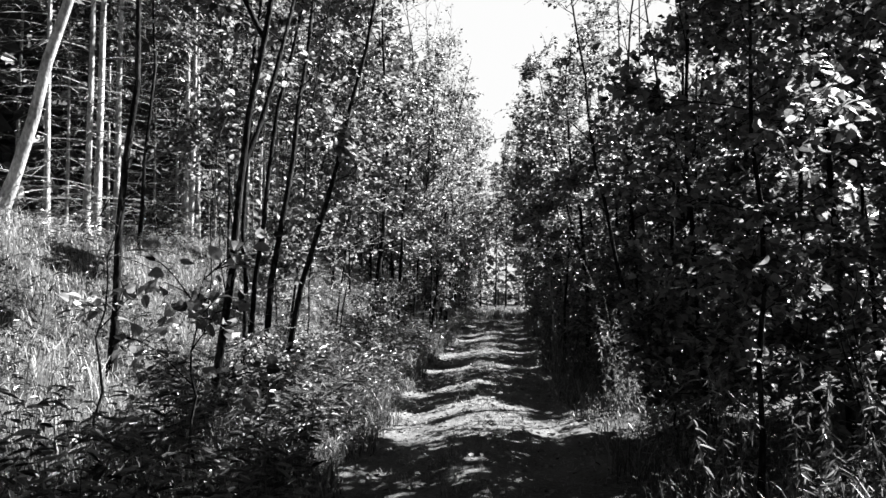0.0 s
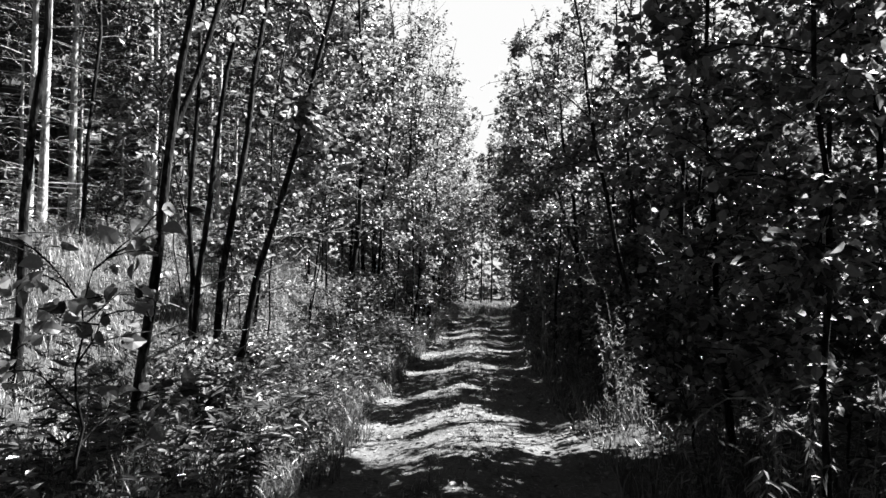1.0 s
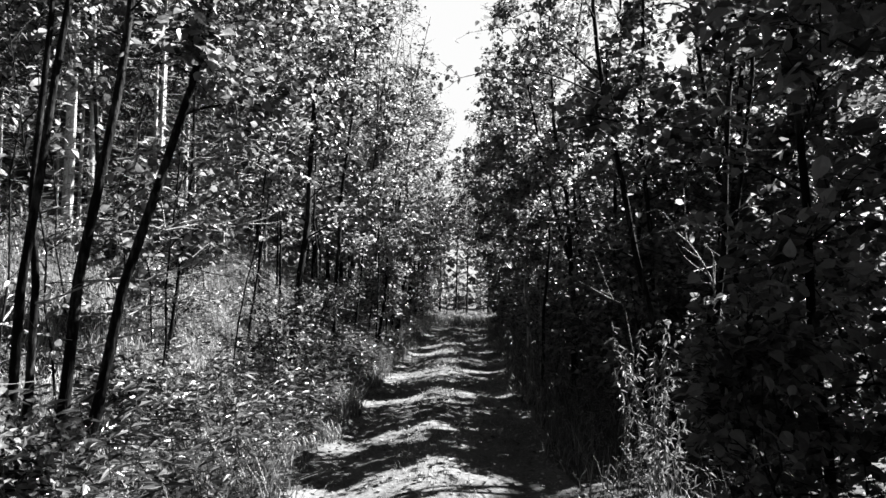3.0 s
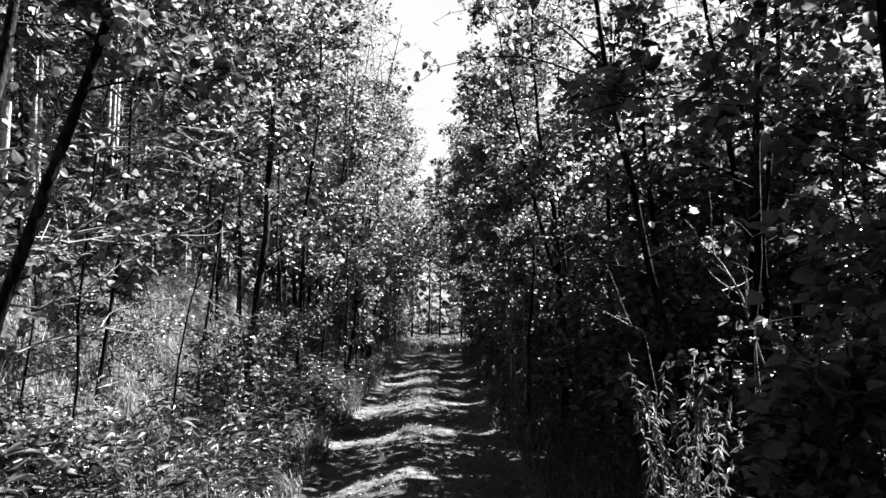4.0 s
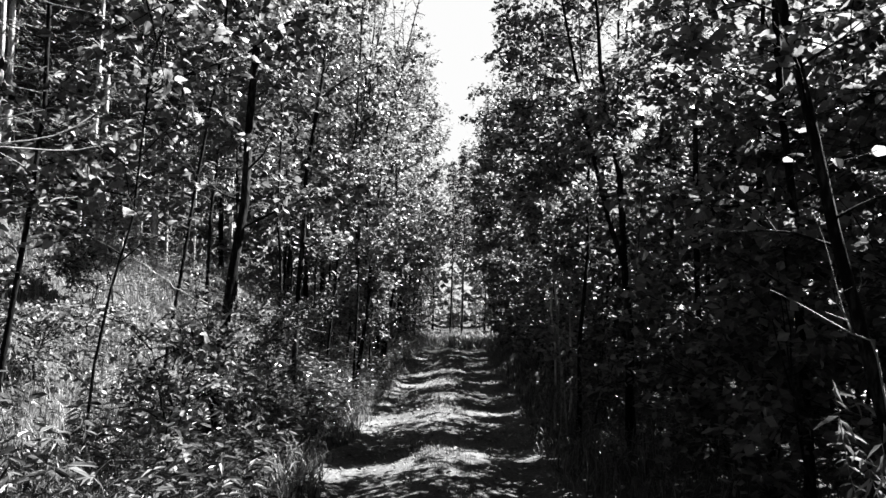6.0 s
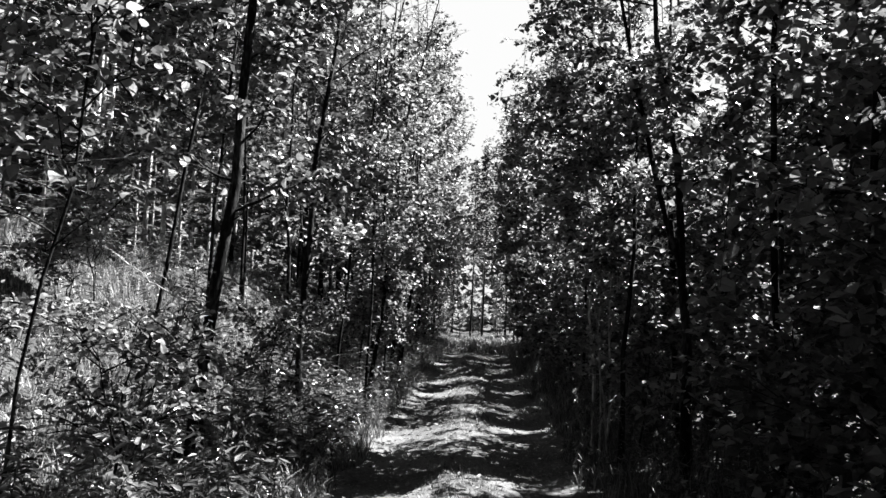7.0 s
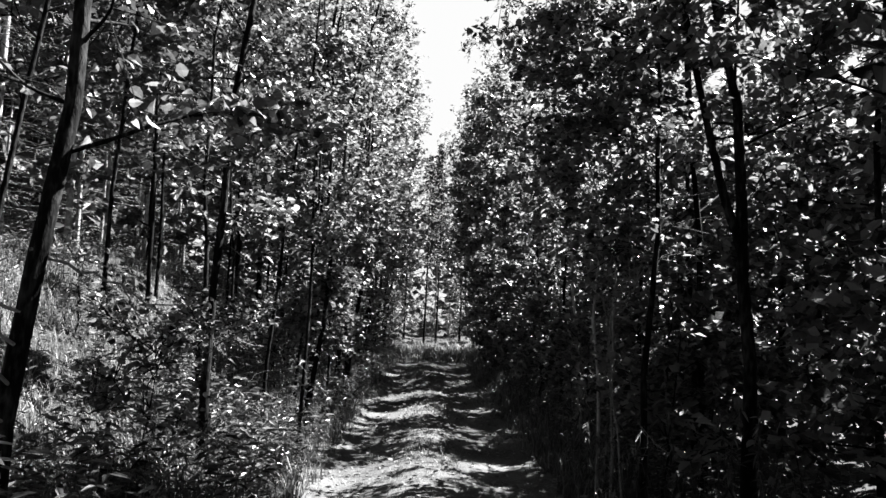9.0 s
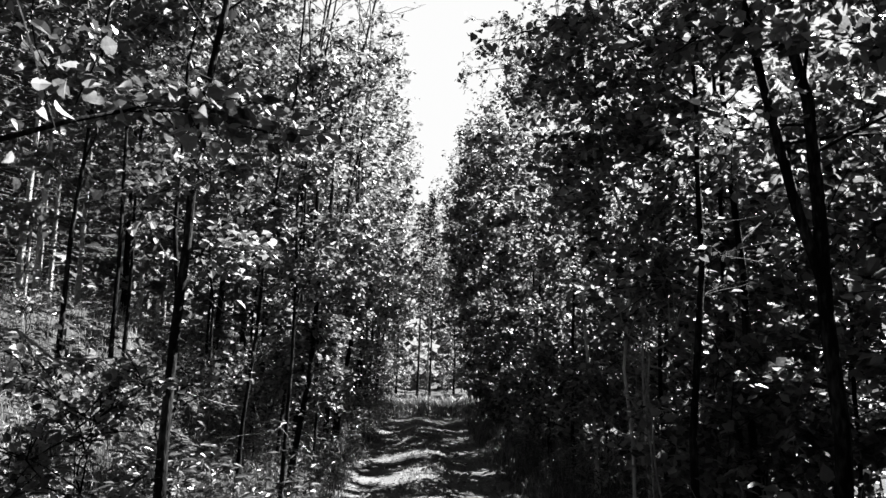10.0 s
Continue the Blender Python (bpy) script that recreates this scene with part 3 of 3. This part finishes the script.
for i in range(32):
    row = i % 3
    plant_copy(spruces[i % 3], -7.4 - 1.9 * row - rng.uniform(0, 1.2), 3 + 1.15 * i + rng.uniform(-0.5, 0.5), rng.uniform(0.8, 1.15))
for x, y, h in ((1.73, 45.35, 9.5), (2.54, 48.97, 10.5)):
    conifer("pine_tree", "slim far pine with a bare dark trunk", x, y, h, 0.06, 4.4, 5.0, 1.5, BARK, "far pines")
for x, y, k in ((0.4, 60, 0.85), (5.8, 60, 0.95), (-2.5, 62, 0.9), (3.3, 63, 1.18), (4.6, 66, 1.05)):
    plant_copy(spruces[1], x, y, k)

# stock trees behind, copied
stock = [leafy_tree("woodland_tree", "leafy woodland tree giving depth and shade behind the track's edge", "tree", 7.5, 2 + 6 * i, rng, (0, 0), 7.0 + i, 0.07, 0.04, 2.3, 24, 12, 9,
                    0.15, leaf=LEAF_FAR, group="woodland trees", split=False, free=True, plain=True) for i in range(3)]
for i in range(25):
    y = -6 + 1.9 * i + rng.uniform(-0.5, 0.5)
    plant_copy(stock[i % 3], float(middle(y)) + rng.uniform(7.5, 9.5), y, 0.58 if 17 < y < 28 else rng.uniform(0.6, 0.72))
# a row behind the thicket, its height set to shade the thicket's foot
for i in range(22):
    y = -5 + 2.1 * i + rng.uniform(-0.5, 0.5)
    plant_copy(stock[i % 3], float(middle(y)) + rng.uniform(5.7, 6.5), y, rng.uniform(5.8, 6.4) / (7 + i % 3) * (0.78 if 9.8 < y < 13.2 else 1.0))
# hidden copies close behind the thicket, added to keep sun off its foot
for y, d, k in ((8.7, 4.9, 1), (13.6, 4.9, 0), (15.2, 5.0, 2), (17.5, 5.2, 0), (21.0, 5.0, 1)):
    plant_copy(stock[k], float(middle(y)) + d, y, 6.2 / (7 + k))
# three smaller ones, added to shade the shrubs further along
for y, k in ((18.7, 0), (22.2, 1), (23.9, 2)):
    plant_copy(stock[k], float(middle(y)) + 4.3, y, 5.3 / (7 + k))
for x, y, k in ((2.4, 57, 0.45), (4.3, 58, 0.5)):
    plant_copy(stock[0], x, y, k)
for i in range(13):
    y = 26 + 2.2 * i
    plant_copy(stock[i % 3], float(middle(y)) - rng.uniform(4.5, 6.5), y, rng.uniform(0.9, 1.1))
for i in range(9):
    plant_copy(spruces[i % 3], -6.2 - rng.uniform(0, 1.2), 17.5 + 2.1 * i, rng.uniform(0.95, 1.15))
for i in range(18):
    if not 7 < i < 11:      # a gap where the glade lies open
        plant_copy(stock[i % 3], -5 + 0.85 * i, 52 + rng.uniform(0, 4), rng.uniform(0.75, 1.0))
for i in range(8):
    plant_copy(stock[i % 3], -2 + 1.1 * i, 49 + rng.uniform(0, 3), 0.22 if 2 < i < 6 else rng.uniform(0.3, 0.5))
for i in range(8):
    plant_copy(stock[i % 3], -6 + 1.7 * i, -6 - rng.uniform(0, 2), 1.0)


# the woods that close the view all round
n = 26000
u = rng.random(n)
side = rng.integers(0, 4, n)
y = np.where(side < 2, -14 + 84 * u, np.where(side == 2, 64 + rng.uniform(0, 4, n), -11 - rng.uniform(0, 3, n)))
deep = 12.5 + rng.uniform(0, 4, n)
x = np.where(side == 0, -deep, np.where(side == 1, deep + 1, -16 + 34 * u))
p = np.stack([x, y, lie(x, y) + np.where(side == 1, 5.5, 9) * rng.random(n) ** 0.9], -1)
stay = (side != 2) | (np.abs(x - 3.1) > 1.2) | (p[:, 2] < 1.2) | (rng.random(n) < 0.4)
p, west = p[stay], side[stay] == 0
n = len(p)
lg = rng.uniform(0.4, 0.9, n)
run, face = rng.normal(size=(n, 3)) * [1, 1, 0.4], rng.normal(size=(n, 3)) + [0, 0, 0.8]
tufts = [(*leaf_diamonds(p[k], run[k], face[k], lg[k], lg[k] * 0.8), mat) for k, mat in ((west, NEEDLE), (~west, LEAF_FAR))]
n = 14000      # the spruce stand goes on, dark and deep
x, y = -11.5 - 7 * rng.random(n), 4 + 54 * rng.random(n)
lg = rng.uniform(0.5, 1.2, n)
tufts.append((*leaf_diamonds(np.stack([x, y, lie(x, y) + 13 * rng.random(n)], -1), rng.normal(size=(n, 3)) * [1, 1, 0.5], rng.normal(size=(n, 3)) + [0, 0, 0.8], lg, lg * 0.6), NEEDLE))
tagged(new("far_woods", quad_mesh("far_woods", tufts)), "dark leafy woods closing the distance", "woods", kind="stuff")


# ---- grass, herbs and litter ----
def scatter(n, d0, d1, y0, y1, power=1.0):
    """n places between two distances from the track's middle, denser towards d0."""
    y = y0 + (y1 - y0) * rng.random(n)
    d = d0 + (d1 - d0) * rng.random(n) ** power
    x = middle(y) + d
    if min(abs(d0), abs(d1)) > 1:      # the edges of the growth wander
        x = x + 0.22 * ripple(2.1 * y, 1.3 * y + 2)
    return np.stack([x, y, lie(x, y) - 0.01], -1)


def sward(name, label, places, high, wide, lean, mat=GRASS):
    n = len(places)
    tuft = 0.6 + 0.5 * ripple(places[:, 0] * 2.3, places[:, 1] * 2.1)
    v, q = blades(places, rng.uniform(high[0], high[1], n) * np.clip(tuft, 0.35, 1.2), rng.uniform(*wide, n), rng.uniform(*lean, n), rng, 4 if n < 37000 else 3)
    return tagged(new(name, quad_mesh(name, [(v, q, mat)])), label, "grass", kind="stuff")


sward("verge_grass", "long arching grass along the sunlit verge", np.concatenate([scatter(20000, -1.1, -2.6, 0, 16), scatter(9000, -1.1, -2.4, 16, 42)]),
      (0.25, 0.75), (0.006, 0.013), (0.2, 1.0))
sward("bank_grass", "pale dry grass on the sunlit bank", np.concatenate([scatter(34000, -2.3, -6.5, 2, 20), scatter(9000, -2.3, -7, 20, 42), scatter(9000, -6, -10, 1, 30)]),
      (0.22, 0.55), (0.006, 0.014), (0.2, 1.0), DRY)
sward("thicket_grass", "dark grass at the foot of the thicket", scatter(13000, 1.2, 2.8, 0, 36), (0.2, 0.6), (0.006, 0.013), (0.2, 1.0))
ridge = scatter(15000, -0.34, 0.34, 2, 34)
sward("end_grass", "dark tall grass where the track ends", scatter(5000, -2.0, 2.2, 34.5, 46), (0.25, 0.7), (0.012, 0.025), (0.2, 0.8))
sward("ridge_grass", "short grass on the middle ridge of the track", ridge, (0.04, 0.17), (0.003, 0.007), (0.1, 0.9))
sward("rut_grass", "sparse trodden grass in the ruts", scatter(15000, -1.25, 1.25, 4, 30), (0.03, 0.13), (0.003, 0.006), (0.2, 1.0), DRY)


def herb_arrays(places, high, pairs, long, slim=0.28, hang=0.55, tilt=(-0.1, 0.7), mat=HERB):
    n = len(places)
    tip = np.stack([rng.normal(0, 0.18, n), rng.normal(0, 0.18, n), np.ones(n)], -1)
    line = wander(places, unit(tip), high, 5, 0.05, rng, -0.05)
    v, q = tubes(line, np.full((n, 1), 0.004) * np.linspace(1, 0.4, 5), 3)
    k = np.repeat(np.arange(n), pairs)
    f = np.clip(np.tile(np.linspace(0.2, 1, pairs), n) + rng.normal(0, 0.04, n * pairs), 0.1, 1) * 3.999
    j = f.astype(int)
    at = line[k, j] * (1 - (f - j))[:, None] + line[k, j + 1] * (f - j)[:, None]
    az = rng.uniform(0, 6.28, len(k))
    el = rng.uniform(*tilt, len(k))
    way = np.stack([np.cos(az) * np.cos(el), np.sin(az) * np.cos(el), np.sin(el)], -1)
    lg = long * rng.uniform(0.6, 1.2, len(k)) * np.repeat(0.6 + 0.6 * high, pairs)
    v2, q2 = leaf_shapes(at, way, np.tile([0.15, -0.25, 0.9], (len(k), 1)) + rng.normal(size=(len(k), 3)) * 0.35, lg, lg * slim * rng.uniform(0.7, 1.3, len(k)), 0.2, hang, True)
    return [(v, q, mat), (v2, q2, mat)]


def undergrowth(name, label, places, high, pairs, long):
    tagged(new(name, quad_mesh(name, herb_arrays(places, rng.uniform(*high, len(places)), pairs, long))), label, "undergrowth", kind="stuff")


undergrowth("verge_herbs", "leafy green herbs among the verge grass", np.concatenate([scatter(900, -1.25, -2.6, 1, 18), scatter(450, -1.2, -2.5, 18, 40)]), (0.25, 0.85), 22, 0.098)
undergrowth("bank_herbs", "scattered herbs on the grassy bank", scatter(900, -2.5, -6, 3, 28), (0.25, 0.75), 16, 0.085)
undergrowth("thicket_herbs", "dark herbs at the foot of the thicket", scatter(700, 1.6, 3.2, 0.5, 32), (0.3, 0.7), 16, 0.07)


def tall_herb(x, y, high, label, mat=HERB):
    root = tagged(new("tall_herb"), label, "plant", "tall herbs")
    z = float(lie(x, y)) - 0.02
    root.location = (x, y, z)
    chunks = herb_arrays(np.zeros((1, 3)), np.array([high]), 52, 0.058, 0.21, 0.4, (-1.2, 0.2), mat)
    part("stem", quad_mesh("stem", chunks[:1]), root)
    part("foliage", quad_mesh("foliage", chunks[1:]), root)


# the clump in the sun, lightened through its leaf colour
for i in range(16):
    tall_herb(1.90 + rng.normal(0, 0.10), 9.2 + rng.normal(0, 0.18), 1.5 * rng.uniform(0.65, 1.05), "tall leafy herb at the track edge, coloured paler for the sun on it", SUNLIT_HERB)
for cx, cy, n, high in ((1.5, 15.3, 4, 1.0), (1.45, 4.4, 6, 1.2), (1.85, 5.0, 9, 1.2), (1.9, 4.1, 8, 1.2), (1.7, 3.5, 6, 1.0), (1.95, 16.6, 5, 1.5), (2.1, 14.2, 5, 1.4)):
    for i in range(n):
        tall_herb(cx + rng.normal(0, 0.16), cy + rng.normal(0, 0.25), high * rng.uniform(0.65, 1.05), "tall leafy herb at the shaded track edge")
for cx, cy, n, high in ((-1.5, 10.1, 6, 0.9), (-1.35, 13.3, 6, 0.8), (-1.0, 13.6, 4, 0.7), (-1.6, 3.4, 4, 0.8), (-1.2, 16.6, 6, 0.9)):
    for i in range(n):
        tall_herb(cx + rng.normal(0, 0.2), cy + rng.normal(0, 0.3), high * rng.uniform(0.65, 1.05), "bright leafy herb at the sunlit verge")

# dead wood: a broken stem that leans in the thicket, and fallen branches on the bank
def dead_wood(name, label, points, thick, forks, category="branch", group=""):
    pts = np.array(points, float)
    base = pts[0].copy()
    root = tagged(new(name), label, category, group)
    root.location = base
    t = np.linspace(0, 1, 12)
    line = np.stack([np.interp(t, np.linspace(0, 1, len(pts)), pts[:, c] - base[c]) for c in range(3)], -1)
    line[1:-1] += rng.normal(0, 0.012, (10, 3))
    v, q = tubes(line[None], np.linspace(thick, thick * 0.35, 12)[None], 6)
    part("stem", quad_mesh("stem", [(v, q, TWIG)], soft=(TWIG,)), root)
    run = unit(line[-1] - line[0])
    for f in range(forks):
        o = line[rng.integers(4, 11)]
        w = unit((run + rng.normal(size=3) * 0.55 + np.array([0, 0, 0.15]))[None])
        fork = wander(o[None], w, np.array([rng.uniform(0.2, 0.6)]), 6, 0.15, rng)
        v, q = tubes(fork, np.linspace(thick * 0.5, thick * 0.15, 6)[None], 4)
        part("prong", quad_mesh("prong", [(v, q, TWIG)]), root)


def on_ground(x, y, up=0.0):
    return (x, y, float(lie(x, y)) + up)


dead_wood("broken_stem", "broken pale dead stem leaning in the dark thicket", [on_ground(3.15, 9.9), (2.6, 9.66, 1.6), (2.38, 9.62, 2.0), (2.12, 9.6, 2.3)], 0.012, 4)
dead_wood("broken_stem", "thin bent dead stalk beside the tall herbs", [on_ground(1.9, 9.5), (1.8, 9.35, 0.9), (1.72, 9.3, 1.5), (1.5, 9.25, 1.62)], 0.006, 3)
dead_wood("broken_stem", "forked pale dead stem in the dark thicket", [on_ground(2.5, 18.2), (2.45, 18.1, 1.0), (2.5, 18.0, 1.9)], 0.012, 5)
dead_wood("broken_stem", "thin crooked dead stem among the dark thicket leaves", [on_ground(2.75, 9.7), (2.6, 9.6, 1.6), (2.45, 9.6, 1.7), (2.36, 9.6, 1.8)], 0.010, 4)
dead_wood("broken_stem", "pale bent dead sapling in the shaded thicket", [on_ground(1.9, 16.1), (1.86, 16.0, 1.7), (2.03, 16.0, 1.85), (2.13, 16.0, 2.05)], 0.011, 5)
dead_wood("broken_stem", "pale leaning dead stick in the shaded thicket", [on_ground(1.95, 15.9), (1.8, 15.95, 1.75), (1.63, 16.0, 1.97)], 0.009, 3)
# bare branches that reach out from the leaning trees
for pts in ([(-1.66, 8.22, 2.48), (-1.44, 8.36, 2.50), (-1.18, 8.40, 2.45)], [(-1.62, 8.24, 2.72), (-1.45, 8.55, 2.60), (-1.15, 8.62, 2.62)],
            [(-1.58, 8.24, 2.90), (-1.40, 8.55, 2.78), (-1.12, 8.62, 2.64)], [(-2.04, 8.45, 2.50), (-1.76, 8.42, 2.58), (-1.40, 8.40, 2.59)],
            [(-2.24, 8.45, 1.66), (-1.95, 8.7, 1.70), (-1.75, 8.8, 1.74), (-1.58, 8.85, 1.86)], [(-2.26, 8.45, 1.42), (-2.0, 8.85, 1.46), (-1.70, 8.9, 1.53), (-1.36, 8.9, 1.64)],
            [(-1.75, 8.21, 1.98), (-1.62, 8.25, 2.03), (-1.44, 8.25, 2.13)], [(-2.22, 8.46, 2.1), (-1.85, 8.8, 2.05), (-1.55, 9.1, 2.12), (-1.28, 9.2, 2.14)]):
    dead_wood("bare_branch", "pale crooked dead branch on a leaning young tree", pts, 0.009, 6, group="bare branches")
for pts in ([(-1.70, 13.55, 1.40), (-1.81, 13.4, 1.63), (-1.98, 13.4, 1.71), (-2.08, 13.4, 1.79)], [(-1.71, 13.55, 1.22), (-1.76, 13.2, 1.42), (-1.89, 13.2, 1.50), (-2.05, 13.2, 1.55)],
            [(-1.72, 13.55, 1.05), (-1.75, 13.1, 1.19), (-1.85, 13.0, 1.24), (-2.25, 13.0, 1.27)], [(-1.68, 13.58, 1.85), (-1.48, 13.8, 1.76), (-1.23, 13.8, 1.63), (-1.05, 13.8, 1.50)],
            [(-1.69, 13.57, 1.55), (-1.98, 13.6, 1.64), (-2.19, 13.6, 1.78), (-2.5, 13.6, 1.98)]):
    dead_wood("bare_branch", "pale crooked dead branch low on a dark trunk", pts, 0.009, 2, group="bare branches")


def leafy_branch(start, end, twigs, per, size):
    """A thin leafy branch that reaches over the track, its leaves loose against the sky."""
    a, b = np.array(start), np.array(end)
    root = tagged(new("leafy_branch"), "thin leafy branch reaching over the track from a young tree", "branch", "overhanging branches")
    root.location = a
    t = np.linspace(0, 1, 9)[:, None]
    line = (b - a) * t + np.array([0, 0, 0.18]) * np.sin(t * math.pi)
    v, q = tubes(line[None], np.linspace(0.011, 0.003, 9)[None], 5)
    part("stem", quad_mesh("stem", [(v, q, BARK)], soft=(BARK,)), root)
    o = line[rng.integers(3, 9, twigs)]
    tw = wander(o, unit(rng.normal(size=(twigs, 3)) * [1, 1, 0.6] + unit(b - a) * 0.6 - np.array([0, 0, 0.2])), rng.uniform(0.12, 0.42, twigs), 4, 0.2, rng, -0.2)
    v, q = tubes(tw, np.full((twigs, 1), 0.003) * np.array([1.1, 1, 0.8, 0.5]), 3)
    k = np.repeat(np.arange(twigs), per)
    at = tw[k, rng.integers(1, 4, len(k))] + rng.normal(size=(len(k), 3)) * 0.025
    lg = size * rng.uniform(0.6, 1.2, len(k))
    v2, q2 = round_leaves(at, rng.normal(size=(len(k), 3)) * [1, 1, 0.6] - np.array([0, 0, 0.5]), rng.normal(size=(len(k), 3)) * 0.6 + np.array([0, 0, 0.7]), lg, lg * 0.8)
    part("foliage", quad_mesh("foliage", [(v, q, BARK), (v2, q2, LEAF)]), root)


for start, end, twigs, per in (((1.78, 10.12, 3.4), (0.42, 10.55, 3.72), 16, 5), ((1.75, 10.12, 3.55), (0.75, 10.2, 4.1), 18, 6), ((2.14, 15.83, 3.9), (0.85, 16.35, 4.15), 20, 6),
                               ((2.1, 15.83, 4.3), (1.0, 16.0, 4.9), 18, 6), ((2.32, 20.13, 5.3), (1.15, 21.4, 5.95), 26, 7), ((2.32, 20.13, 5.6), (1.4, 20.6, 6.4), 22, 7),
                               ((-1.58, 13.62, 4.0), (-0.5, 14.2, 4.7), 20, 6), ((-1.42, 16.6, 4.3), (-0.15, 17.2, 5.2), 24, 7), ((-0.85, 21.5, 5.6), (0.05, 22.0, 6.4), 24, 7)):
    leafy_branch(start, end, twigs, per, 0.075)
for i in range(5):
    y, d, az = rng.uniform(5, 24), rng.uniform(-5, -2.2), rng.uniform(0, 6.28)
    x, ln = float(middle(y)) + d, rng.uniform(0.8, 1.8)
    x1, y1 = x + ln * math.cos(az), y + ln * math.sin(az)
    dead_wood("fallen_branch", "pale fallen branch lying in the bank grass", [on_ground(x, y, 0.02), on_ground((x + x1) / 2, (y + y1) / 2, 0.16), on_ground(x1, y1, 0.22)],
              rng.uniform(0.006, 0.010), 3, group="fallen branches")

# fallen leaves and small stones
p = np.concatenate([scatter(4200, -1.3, 1.3, 1, 32), scatter(3000, 1.2, 4, 0, 30), scatter(3000, -1.2, -4, 0, 30)])
p[:, 2] += 0.03
n = len(p)
az = rng.uniform(0, 6.28, n)
lg = rng.uniform(0.03, 0.07, n)
v, q = leaf_shapes(p, np.stack([np.cos(az), np.sin(az), rng.uniform(-0.1, 0.4, n)], -1), np.array([0, 0, 1.0]) + rng.normal(size=(n, 3)) * 0.25, lg, lg * 0.7, 0.5, -0.1)
tagged(new("leaf_litter", quad_mesh("leaf_litter", [(v, q, LITTER)])), "curled fallen leaves lying on the track", "leaf litter", kind="stuff")
p = scatter(1500, -1.2, 1.2, 1, 28)
cube = np.array([[-1, -1, -1], [1, -1, -1], [1, 1, -1], [-1, 1, -1], [-0.7, -0.7, 0.8], [0.7, -0.7, 0.8], [0.7, 0.7, 0.8], [-0.7, 0.7, 0.8]])
size = rng.uniform(0.006, 0.022, (len(p), 1, 1)) * np.array([1, 0.8, 0.6]) * rng.uniform(0.7, 1.2, (len(p), 8, 3))
p[:, 2] += 0.02
v = (p[:, None] + cube * size).reshape(-1, 3)
q = (np.arange(len(p))[:, None, None] * 8 + np.array([[4, 5, 6, 7], [0, 1, 5, 4], [1, 2, 6, 5], [2, 3, 7, 6], [3, 0, 4, 7]])).reshape(-1, 4)
tagged(new("pebbles", quad_mesh("pebbles", [(v, q, STONE)])), "small pale stones in the track", "stones", kind="stuff")

# taller trees that close the crowns over the bank
tall = leafy_tree("woodland_tree", "tall woodland tree with a high leafy crown on the bank", "tree", -3.6, 19.6, rng, (0.03, 0), 9.5, 0.03, 0.2, 2.3, 26, 14, 10,
                  0.14, leaf=LEAF_FAR, group="woodland trees", split=False, free=True, plain=True)
for i in range(9):
    y = 20.2 + 1.8 * i + rng.uniform(-0.4, 0.4)
    plant_copy(tall, float(middle(y)) - rng.uniform(3.4, 4.6), y, rng.uniform(0.85, 1.05))
for x, y, h in ((-4.4, 13.4, 8.6), (-5.0, 11.0, 8.2)):
    leafy_tree("young_tree", "tall dark-barked young broadleaf tree up on the bank", "tree", x, y, rng, (rng.uniform(-0.02, 0.05), 0), h, 0.03, 0.42, 2.0, 22, 12, 13, 0.10,
               group="young trees along the track", plain=True)
